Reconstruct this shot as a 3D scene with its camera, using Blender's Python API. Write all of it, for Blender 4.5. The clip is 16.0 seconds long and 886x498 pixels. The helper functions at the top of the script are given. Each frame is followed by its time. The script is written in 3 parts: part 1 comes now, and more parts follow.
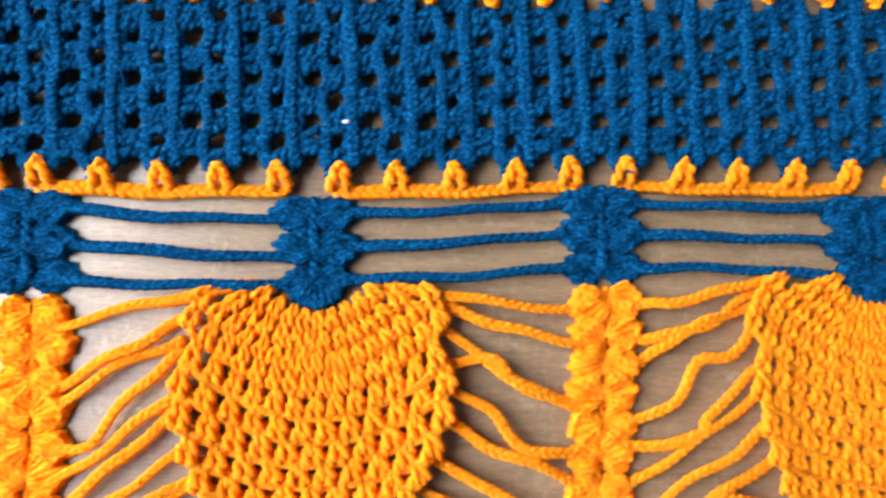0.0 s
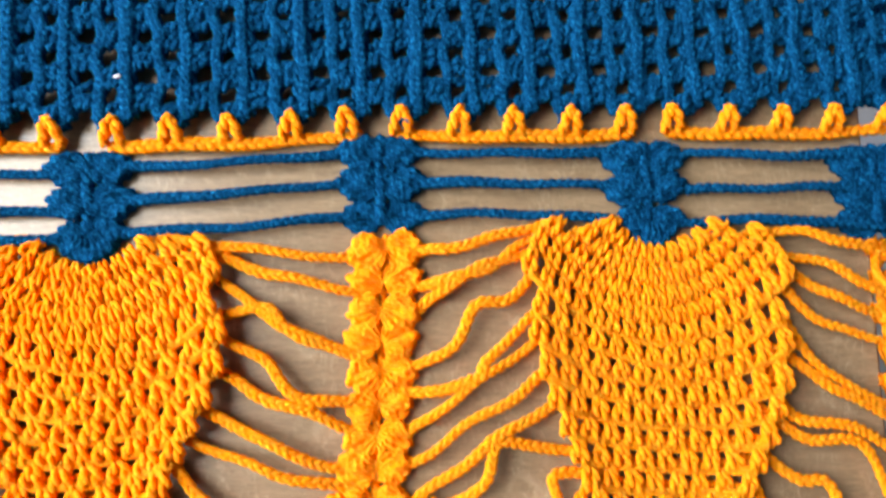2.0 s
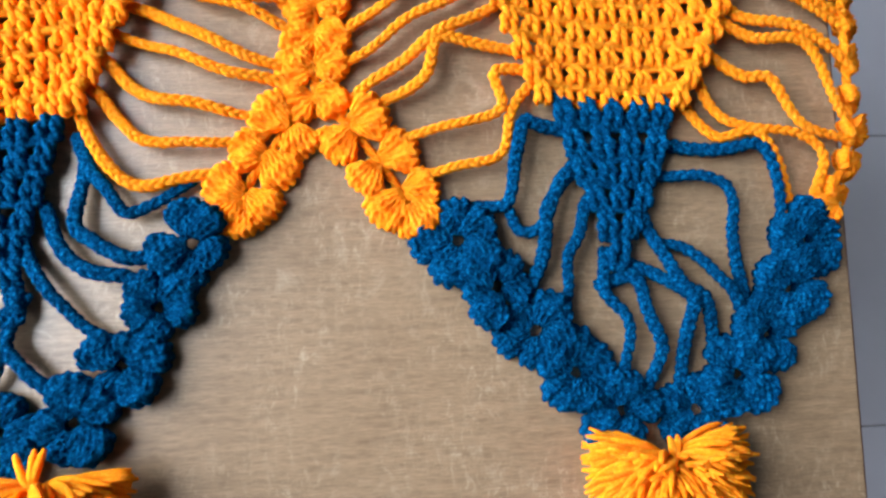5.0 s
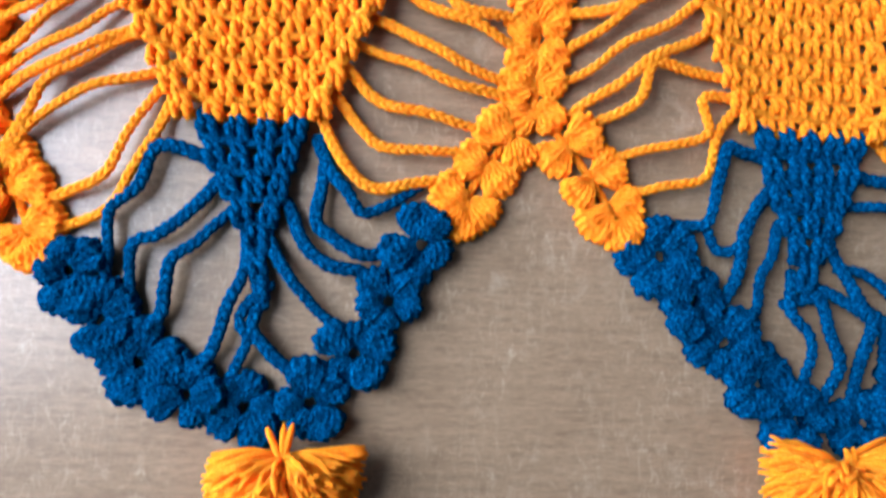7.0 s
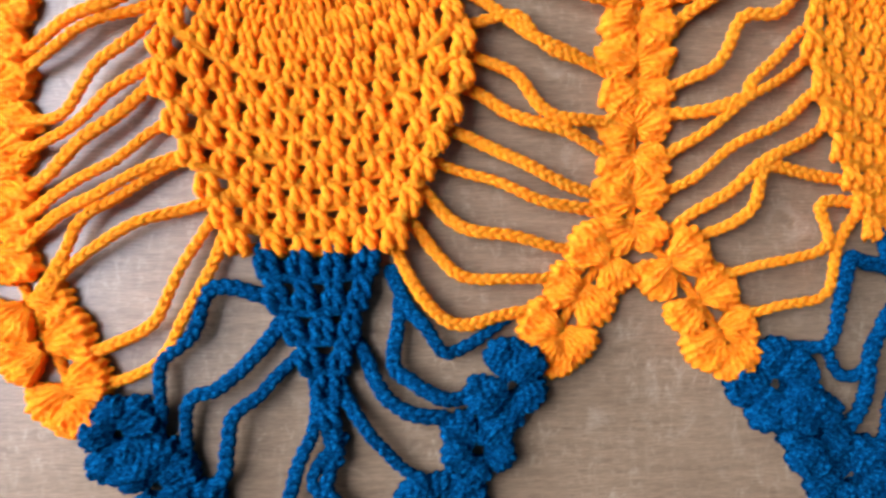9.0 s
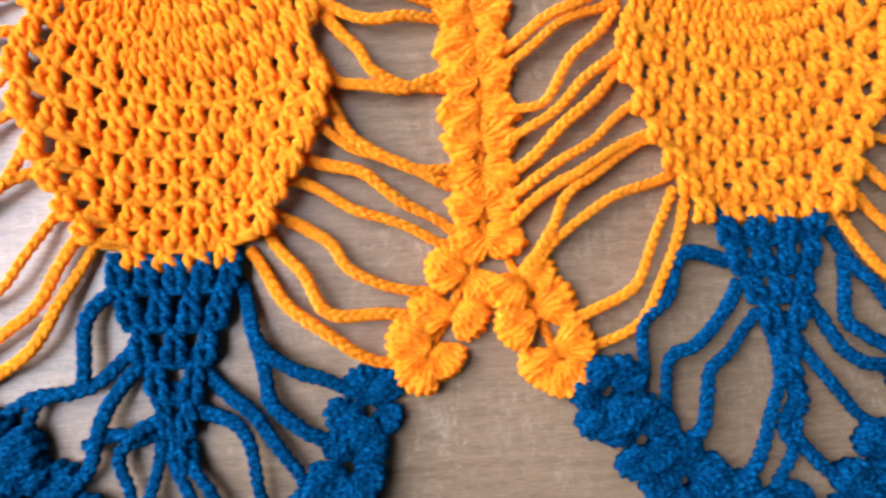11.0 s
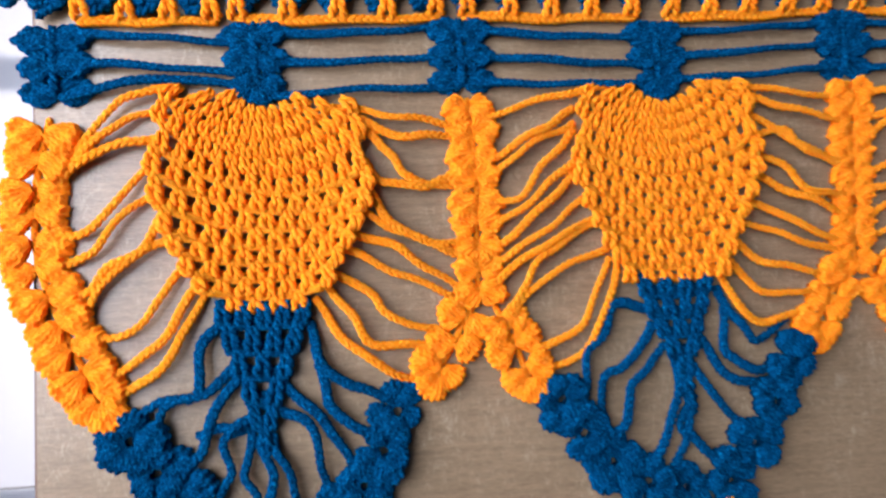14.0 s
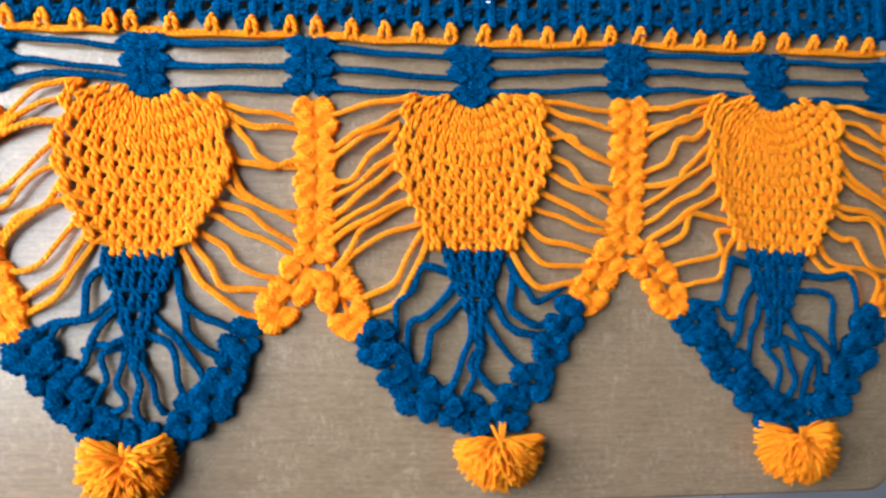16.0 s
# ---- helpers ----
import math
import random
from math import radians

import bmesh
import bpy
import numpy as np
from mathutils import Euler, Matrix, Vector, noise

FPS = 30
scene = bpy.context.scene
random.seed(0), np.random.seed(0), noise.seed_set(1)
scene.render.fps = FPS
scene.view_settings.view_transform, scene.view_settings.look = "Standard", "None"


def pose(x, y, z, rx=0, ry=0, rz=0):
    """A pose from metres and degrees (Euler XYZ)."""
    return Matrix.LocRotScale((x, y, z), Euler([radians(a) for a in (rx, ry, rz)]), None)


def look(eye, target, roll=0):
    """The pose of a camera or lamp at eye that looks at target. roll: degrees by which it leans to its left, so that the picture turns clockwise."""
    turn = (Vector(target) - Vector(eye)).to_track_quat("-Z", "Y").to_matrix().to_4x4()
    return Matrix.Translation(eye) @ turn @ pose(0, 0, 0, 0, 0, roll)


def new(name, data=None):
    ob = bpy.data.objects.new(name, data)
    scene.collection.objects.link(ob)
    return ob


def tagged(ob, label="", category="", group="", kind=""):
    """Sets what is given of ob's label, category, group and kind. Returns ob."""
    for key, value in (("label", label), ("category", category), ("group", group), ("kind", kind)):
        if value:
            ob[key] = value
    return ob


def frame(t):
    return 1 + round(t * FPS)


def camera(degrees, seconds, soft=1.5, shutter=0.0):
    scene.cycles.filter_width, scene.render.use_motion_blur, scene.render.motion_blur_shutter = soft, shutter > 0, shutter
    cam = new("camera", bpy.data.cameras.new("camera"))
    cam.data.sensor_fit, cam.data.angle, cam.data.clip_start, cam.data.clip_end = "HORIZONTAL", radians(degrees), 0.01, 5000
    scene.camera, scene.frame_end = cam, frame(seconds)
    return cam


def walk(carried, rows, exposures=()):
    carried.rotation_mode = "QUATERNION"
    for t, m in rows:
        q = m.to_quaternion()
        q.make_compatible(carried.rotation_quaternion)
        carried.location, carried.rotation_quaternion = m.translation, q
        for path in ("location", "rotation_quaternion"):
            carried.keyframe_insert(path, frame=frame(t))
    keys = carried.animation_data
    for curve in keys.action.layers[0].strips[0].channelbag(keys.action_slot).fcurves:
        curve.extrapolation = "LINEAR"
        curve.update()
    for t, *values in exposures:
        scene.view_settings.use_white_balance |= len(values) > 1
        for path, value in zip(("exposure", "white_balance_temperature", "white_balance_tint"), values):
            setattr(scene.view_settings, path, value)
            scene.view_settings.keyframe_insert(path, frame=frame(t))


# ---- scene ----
# The valance lies in plan millimetres: x along the table, y towards its far side.
cam = camera(68.0, 16.0, soft=2.5, shutter=0.5)
EYE = 0.754
ROWS = [
    (0, 0.1300, -0.2286, -0.0007, -2.79, 4.35, -1.67),
    (0.5, 0.1598, -0.2329, -0.0005, -3.02, 5.65, -1.53),
    (1, 0.1815, -0.2364, 0.0003, -2.54, 6.13, -2.54),
    (1.5, 0.1948, -0.2330, -0.0093, -3.68, 5.68, -2.53),
    (2, 0.2036, -0.2301, -0.0320, -3.79, 6.84, -3.34),
    (2.5, 0.2090, -0.2143, -0.0647, -3.56, 6.26, -4.12),
    (3, 0.2120, -0.2089, -0.0985, -4.04, 6.16, -5.64),
    (3.5, 0.2169, -0.2079, -0.1314, -4.65, 5.77, -6.55),
    (3.7, 0.2174, -0.2073, -0.1428, -5.15, 6.94, -6.91),
    (5.8, 0.1935, -0.2182, -0.1618, -4.45, 1.96, -2.82),
    (6, 0.1842, -0.2181, -0.1631, -4.71, 1.60, -2.25),
    (6.5, 0.1538, -0.2218, -0.1638, -3.49, 1.20, -1.26),
    (7, 0.1424, -0.2280, -0.1399, -3.78, 0.94, -1.33),
    (7.5, 0.1440, -0.2238, -0.1192, -3.93, 1.08, -1.80),
    (8, 0.1430, -0.1993, -0.0971, -3.37, -0.65, -2.87),
    (8.2, 0.1414, -0.1971, -0.0882, -3.51, -0.55, -3.03),
    (10.3, 0.0248, -0.2077, -0.0973, -4.66, -0.70, -5.56),
    (10.5, 0.0060, -0.2075, -0.0989, -5.49, 0.32, -6.09),
    (11, -0.0309, -0.2088, -0.1002, -4.21, 2.84, -5.99),
    (11.5, -0.0524, -0.2086, -0.0965, -4.64, 2.11, -4.59),
    (12, -0.0681, -0.2073, -0.1034, -3.89, 2.25, -4.10),
    (12.5, -0.0787, -0.2181, -0.0945, -3.91, 3.08, -3.89),
    (13, -0.0743, -0.2297, -0.0876, -7.01, 2.86, -5.53),
    (13.5, -0.0633, -0.2631, -0.0728, -7.58, 1.75, -5.68),
    (14, -0.0574, -0.2981, -0.0797, -7.74, 2.46, -5.07),
    (14.5, -0.0378, -0.3224, -0.0935, -7.71, 1.91, -5.26),
    (15, -0.0227, -0.3407, -0.1021, -8.12, 2.75, -4.79),
    (15.5, 0.0002, -0.3704, -0.0994, -7.14, 2.35, -4.64),
    (16, 0.0205, -0.3917, -0.1063, -7.90, 2.52, -2.34),
]
walk(cam, [(t, pose(0, 0, EYE, -90) @ pose(x, y, z, 90 + pitch, 0, yaw) @ pose(0, 0, 0, 0, 0, roll)) for t, x, y, z, yaw, pitch, roll in ROWS],
     [(0, 1.48, 7000, 13), (0.5, 1.52, 6950, 3), (1, 1.54, 6950, 4), (2, 1.68, 7500, 8), (2.5, 1.42, 8350, 18), (3.5, 1.50, 8400, 14), (6, 1.62, 5750, 10), (6.5, 1.62, 5800, 10), (7, 1.40, 5950, 13),
      (7.5, 1.48, 6100, 16), (8.2, 1.37, 6350, 18), (10.5, 1.08, 6400, 19), (11.5, 0.97, 6350, 19), (12.5, 0.64, 6350, 21), (13, 0.62, 6550, 24), (14, 0.74, 6400, 15), (15, 0.92, 6300, 7), (15.5, 0.98, 6350, 9), (16, 1.1, 6250, 6)])


# ---- light ----
world = bpy.data.worlds.new("world")
scene.world = world
world.use_nodes = True
wn = world.node_tree.nodes
sky = wn.new("ShaderNodeTexSky")
sky.sky_type, sky.sun_disc = "NISHITA", False
sky.sun_elevation, sky.sun_rotation = radians(78), radians(-85)
world.node_tree.links.new(sky.outputs[0], wn["Background"].inputs[0])
wn["Background"].inputs[1].default_value = 0.09

lamp = bpy.data.lights.new("window_light", "AREA")
lamp.shape, lamp.size, lamp.size_y, lamp.energy, lamp.color = "RECTANGLE", 0.95, 1.25, 26, (0.78, 0.865, 1.0)
new("window_light", lamp).matrix_world = look((-0.74, 0.20, 1.44), (0.2, 0.05, 0.85))

sun = bpy.data.lights.new("sun", "SUN")
sun.energy, sun.angle, sun.color = 2.4, radians(0.5), (1.0, 0.96, 0.9)
new("sun", sun).matrix_world = look((-0.21, 0.02, 1.0), (0, 0, 0))

# ---- materials ----
def nodes_of(name, rough=0.8):
    m = bpy.data.materials.new(name)
    m.use_nodes = True
    t = m.node_tree
    b = t.nodes["Principled BSDF"]
    b.inputs["Roughness"].default_value = rough
    return m, t, b


def mapped(t, scale, coords="Object"):
    c, m = t.nodes.new("ShaderNodeTexCoord"), t.nodes.new("ShaderNodeMapping")
    m.inputs["Scale"].default_value = scale
    t.links.new(c.outputs[coords], m.inputs["Vector"])
    return m.outputs[0]


def noise_tex(t, vec, scale, detail=4, rough=0.6, warp=0.0):
    n = t.nodes.new("ShaderNodeTexNoise")
    n.inputs["Distortion"].default_value = warp
    n.inputs["Scale"].default_value, n.inputs["Detail"].default_value, n.inputs["Roughness"].default_value = scale, detail, rough
    t.links.new(vec, n.inputs["Vector"])
    return n.outputs["Fac"]


def ramp(t, fac, stops):
    r = t.nodes.new("ShaderNodeValToRGB")
    for i, (at, col) in enumerate(stops):
        e = r.color_ramp.elements[i] if i < 2 else r.color_ramp.elements.new(at)
        e.position, e.color = at, (*col, 1)
    t.links.new(fac, r.inputs[0])
    return r.outputs[0]


def mixed(t, mode, fac, a, b):
    m = t.nodes.new("ShaderNodeMix")
    m.data_type, m.blend_type = "RGBA", mode
    if isinstance(fac, float):
        m.inputs[0].default_value = fac
    else:
        t.links.new(fac, m.inputs[0])
    for k, s in ((6, a), (7, b)):
        if isinstance(s, tuple):
            m.inputs[k].default_value = (*s, 1)
        else:
            t.links.new(s, m.inputs[k])
    return m.outputs[2]


def bump(t, b, height, strength, distance):
    n = t.nodes.new("ShaderNodeBump")
    n.inputs["Strength"].default_value, n.inputs["Distance"].default_value = strength, distance
    t.links.new(height, n.inputs["Height"])
    t.links.new(n.outputs[0], b.inputs["Normal"])


def yarn_material(name, dark, mid, light, sheen, soft, uneven=0.45):
    m, t, b = nodes_of(name, 0.72)
    vec = mapped(t, (1, 1, 1))
    fine = noise_tex(t, vec, 850, 5, 0.8)
    broad = noise_tex(t, vec, 60, 3)
    col = ramp(t, fine, [(0.32, dark), (0.68, light), (0.5, mid)])
    col = mixed(t, "MULTIPLY", uneven, col, ramp(t, broad, [(0.3, (0.72, 0.72, 0.72)), (0.7, (1, 1, 1))]))
    t.links.new(col, b.inputs["Base Color"])
    b.inputs["Sheen Weight"].default_value, b.inputs["Sheen Roughness"].default_value = sheen, 0.5
    b.inputs["Specular IOR Level"].default_value, b.inputs["IOR"].default_value = 0.05, 1.12
    b.inputs["Sheen Tint"].default_value = (*light, 1)
    b.inputs["Subsurface Weight"].default_value, b.inputs["Subsurface Scale"].default_value = soft, 0.003
    b.inputs["Subsurface Radius"].default_value = (1.0, 0.6, 0.2)
    bump(t, b, noise_tex(t, vec, 1300, 4), 1.0, 0.0007 if soft else 0.0012)
    return m


ORANGE = yarn_material("orange_yarn", (0.97, 0.175, 0.004), (1.0, 0.228, 0.010), (1.0, 0.335, 0.032), 0.2, 0.6, 0.05)
# The palest blue also puts small highlights on the fibres into the colour.
BLUE = yarn_material("blue_yarn", (0.0, 0.010, 0.035), (0.0, 0.043, 0.122), (0.0, 0.170, 0.390), 0.0, 0.0)


def veneer_material():
    m, t, b = nodes_of("oak_veneer", 0.34)
    vec = mapped(t, (1, 1, 1))
    grain = noise_tex(t, mapped(t, (9, 110, 30)), 4, 5, 0.6)
    pores = noise_tex(t, mapped(t, (60, 900, 60)), 3, 4, 0.7)
    fleck = noise_tex(t, mapped(t, (130, 62, 40)), 3, 4, 0.65, 0.9)
    patch = noise_tex(t, mapped(t, (30, 18, 20)), 1.6, 4, 0.6)
    dash = noise_tex(t, mapped(t, (70, 1100, 60)), 1.5, 3, 0.6)
    marks = noise_tex(t, mapped(t, (26, 20, 20)), 2.2, 8, 0.7, 1.6)
    cloud = noise_tex(t, vec, 7, 4)
    col = ramp(t, grain, [(0.3, (0.200, 0.130, 0.074)), (0.7, (0.290, 0.196, 0.116))])
    col = mixed(t, "MULTIPLY", 0.8, col, ramp(t, pores, [(0.38, (0.60, 0.56, 0.50)), (0.58, (1.06, 1.06, 1.06))]))
    ray = mixed(t, "MULTIPLY", 1.0, ramp(t, fleck, [(0.50, (0, 0, 0)), (0.68, (0.62, 0.62, 0.62))]), ramp(t, patch, [(0.42, (0.08, 0.08, 0.08)), (0.62, (1, 1, 1))]))
    ray = mixed(t, "MULTIPLY", 0.75, ray, ramp(t, dash, [(0.40, (0.1, 0.1, 0.1)), (0.56, (1, 1, 1))]))
    col = mixed(t, "MIX", ray, col, (0.46, 0.37, 0.25))
    col = mixed(t, "MIX", ramp(t, marks, [(0.58, (0, 0, 0)), (0.70, (0.34, 0.34, 0.34))]), col, (0.46, 0.37, 0.255))
    col = mixed(t, "MULTIPLY", 0.6, col, ramp(t, cloud, [(0.3, (0.78, 0.78, 0.78)), (0.7, (1, 1, 1))]))
    t.links.new(col, b.inputs["Base Color"])
    b.inputs["Coat IOR"].default_value = 1.5
    b.inputs["Coat Weight"].default_value, b.inputs["Coat Roughness"].default_value = 0.5, 0.33
    b.inputs["Specular IOR Level"].default_value = 0.3
    t.links.new(ramp(t, cloud, [(0.3, (0.28, 0.28, 0.28)), (0.7, (0.42, 0.42, 0.42))]), b.inputs["Roughness"])
    bump(t, b, cloud, 0.08, 0.001)
    return m


def plain_material(name, col, rough, vary=0.1, scale=8.0, spec=0.5):
    m, t, b = nodes_of(name, rough)
    n = noise_tex(t, mapped(t, (1, 1, 1)), scale, 5)
    low = tuple(c * (1 - vary) for c in col)
    t.links.new(ramp(t, n, [(0.3, low), (0.7, col)]), b.inputs["Base Color"])
    b.inputs["Specular IOR Level"].default_value = spec
    bump(t, b, n, 0.1, 0.001)
    return m


VENEER = veneer_material()
EDGE = plain_material("dark_edge_band", (0.16, 0.085, 0.05), 0.5, 0.3, 60)
TILE = plain_material("glazed_tile", (0.46, 0.46, 0.50), 0.22, 0.06, 5)
GROUT = plain_material("grey_grout", (0.30, 0.29, 0.29), 0.9, 0.2, 90)
# Wall and ceiling tones are set dark to keep the fill light low.
WALL = plain_material("low_bounce_wall", (0.13, 0.12, 0.11), 0.85, 0.05, 6)
CEIL = plain_material("low_bounce_ceiling", (0.24, 0.24, 0.235), 0.9, 0.04, 6)
METAL = plain_material("white_frame_paint", (0.78, 0.78, 0.78), 0.4, 0.05, 20)
LEG = plain_material("dark_steel", (0.05, 0.05, 0.055), 0.45, 0.2, 40)
glass, gt, gb = nodes_of("window_glass", 0.0)
gb.inputs["Transmission Weight"].default_value, gb.inputs["IOR"].default_value = 1.0, 1.45


# ---- mesh helpers ----
def box_mesh(bm, x0, x1, y0, y1, z0, z1):
    r = bmesh.ops.create_cube(bm, size=1)
    bmesh.ops.scale(bm, vec=(x1 - x0, y1 - y0, z1 - z0), verts=r["verts"])
    bmesh.ops.translate(bm, vec=((x0 + x1) / 2, (y0 + y1) / 2, (z0 + z1) / 2), verts=r["verts"])


def part(name, bm, material, parent=None, label="", bevel=0.0):
    if bevel:
        bmesh.ops.bevel(bm, geom=bm.edges[:], offset=bevel, segments=2, affect="EDGES", profile=0.6)
    me = bpy.data.meshes.new(name)
    bm.to_mesh(me)
    bm.free()
    me.materials.append(material)
    ob = new(name, me)
    ob.parent = parent
    if label:
        tagged(ob, label)
    return ob


def turned(ob):
    """Set square with the table and the tiles."""
    ob.matrix_world = TURN @ ob.matrix_world
    return ob


def boxed(name, dims, material, parent=None, label="", bevel=0.0):
    bm = bmesh.new()
    box_mesh(bm, *dims)
    return part(name, bm, material, parent, label, bevel)


# ---- room ----
TURN = pose(0, 0, 0, 0, 0, -3.0)
X0, X1, Y0, Y1, H = -0.86, 2.4, -1.9, 2.1, 2.7
# Added walls and ceiling, out of view, close the room and shape its light.
tagged(turned(boxed("ceiling", (X0 - 0.1, X1 + 0.1, Y0 - 0.1, Y1 + 0.1, H, H + 0.1), CEIL)), "unseen ceiling, toned dark to limit bounced light", "ceiling", kind="structure")
tagged(turned(boxed("wall_north", (X0, X1, Y1, Y1 + 0.1, -0.1, H), WALL)), "unseen wall, toned dark to limit bounced light", "wall", kind="structure")
tagged(turned(boxed("wall_south", (X0, X1, Y0 - 0.1, Y0, -0.1, H), WALL)), "unseen wall, toned dark to limit bounced light", "wall", kind="structure")
tagged(turned(boxed("wall_east", (X1, X1 + 0.1, Y0 - 0.1, Y1 + 0.1, -0.1, H), WALL)), "unseen wall, toned dark to limit bounced light", "wall", kind="structure")
WY0, WY1, WZ0, WZ1 = -0.4, 0.94, 0.84, 2.55
bm = bmesh.new()
box_mesh(bm, X0 - 0.12, X0, Y0 - 0.1, WY0, -0.1, H)
box_mesh(bm, X0 - 0.12, X0, WY1, Y1 + 0.1, -0.1, H)
box_mesh(bm, X0 - 0.12, X0, WY0, WY1, WZ1, H)
box_mesh(bm, X0 - 0.12, X0, WY0, WY1, -0.1, WZ0)
tagged(turned(part("wall_west", bm, WALL)), "unseen wall with a large window, toned dark to limit bounced light", "wall", kind="structure")
win = tagged(new("window_1"), "large white framed window letting in daylight", "window", kind="structure")
win.matrix_world = TURN @ pose(X0 - 0.06, (WY0 + WY1) / 2, WZ0)
W2, HH = (WY1 - WY0) / 2, WZ1 - WZ0
bm = bmesh.new()
for y0, y1, z0, z1 in ((-W2, -W2 + 0.05, 0, HH), (W2 - 0.05, W2, 0, HH), (-0.025, 0.025, 0.05, HH - 0.05), (-W2 + 0.05, W2 - 0.05, 0, 0.05), (-W2 + 0.05, W2 - 0.05, HH - 0.05, HH)):
    box_mesh(bm, -0.03, 0.03, y0, y1, z0, z1)
part("window_frame", bm, METAL, win)
for s in (-1, 1):
    pane = boxed("pane", (-0.004, 0.004, min(s * 0.025, s * (W2 - 0.05)), max(s * 0.025, s * (W2 - 0.05)), 0.05, HH - 0.05), glass, win)
    pane.visible_shadow = False

floor = tagged(turned(boxed("floor", (X0 - 0.12, X1 + 0.1, Y0 - 0.1, Y1 + 0.1, -0.1, -0.004), GROUT)), "pale glazed tile floor with grey joints", "floor", kind="structure")

# ---- table ----
ZT = 0.75
table = tagged(new("table"), "small oak veneer table with a dark edge", "table")
table.matrix_world = pose(0.090, 0.0, 0) @ TURN
TX0, TX1, TY0, TY1 = -0.2805, 0.2900, -0.2430, 0.245


def rounded_slab(name, x0, x1, y0, y1, z0, z1, r, material, label, bevel):
    bm = bmesh.new()
    ring = []
    for cx, cy, a0 in ((x1 - r, y1 - r, 0), (x0 + r, y1 - r, 90), (x0 + r, y0 + r, 180), (x1 - r, y0 + r, 270)):
        for k in range(7):
            a = radians(a0 + k * 15)
            ring.append((cx + r * math.cos(a), cy + r * math.sin(a)))
    lo = [bm.verts.new((x, y, z0)) for x, y in ring]
    hi = [bm.verts.new((x, y, z1)) for x, y in ring]
    bm.faces.new(hi)
    bm.faces.new(lo[::-1])
    n = len(ring)
    for i in range(n):
        bm.faces.new((lo[i], lo[(i + 1) % n], hi[(i + 1) % n], hi[i]))
    if bevel:
        rim = [e for e in bm.edges if all(v.co.z > z1 - 1e-6 for v in e.verts)]
        bmesh.ops.bevel(bm, geom=rim, offset=bevel, segments=2, affect="EDGES")
    return part(name, bm, material, table, label)


rounded_slab("tabletop", TX0 + 0.0015, TX1 - 0.0015, TY0 + 0.0015, TY1 - 0.0015, ZT - 0.022, ZT, 0.016, VENEER, "oak veneer board with a satin varnish", 0.0008)
rounded_slab("edge_band", TX0, TX1, TY0, TY1, ZT - 0.021, ZT - 0.0012, 0.0175, EDGE, "dark brown edge band", 0)
for sx in (TX0 + 0.04, TX1 - 0.075):
    for sy in (TY0 + 0.04, TY1 - 0.075):
        boxed("leg", (sx, sx + 0.035, sy, sy + 0.035, 0, ZT - 0.062), LEG, table, bevel=0.003)
for dims in ((TX0 + 0.075, TX1 - 0.075, TY0 + 0.045, TY0 + 0.065), (TX0 + 0.075, TX1 - 0.075, TY1 - 0.065, TY1 - 0.045)):
    boxed("rail", (*dims, ZT - 0.062, ZT - 0.022), LEG, table)
for dims in ((TX0 + 0.045, TX0 + 0.07, TY0 + 0.04, TY1 - 0.04), (TX1 - 0.07, TX1 - 0.045, TY0 + 0.04, TY1 - 0.04)):
    boxed("rail", (*dims, ZT - 0.062, ZT - 0.0221), LEG, table)

# ---- yarn ----
rng = random.Random(7)


def spline(pts, step=1.3):
    """A smooth line through a few places, in steps of about that many millimetres."""
    p = np.array(pts, float)
    if p.shape[1] == 2:
        p = np.c_[p, np.zeros(len(p))]
    if len(p) == 2:
        n = max(3, int(np.linalg.norm(p[1] - p[0]) / step) + 1)
        return p[0] + (p[1] - p[0]) * np.linspace(0, 1, n)[:, None]
    q = np.vstack([2 * p[0] - p[1], p, 2 * p[-1] - p[-2]])
    out = []
    for i in range(1, len(q) - 2):
        n = max(2, int(np.linalg.norm(q[i + 1] - q[i]) / step))
        t = np.linspace(0, 1, n, endpoint=False)[:, None]
        a, b, c, d = q[i - 1], q[i], q[i + 1], q[i + 2]
        out.append(0.5 * (2 * b + (c - a) * t + (2 * a - 5 * b + 4 * c - d) * t ** 2 + (3 * b - a - 3 * c + d) * t ** 3))
    return np.vstack([*out, p[-1:]])


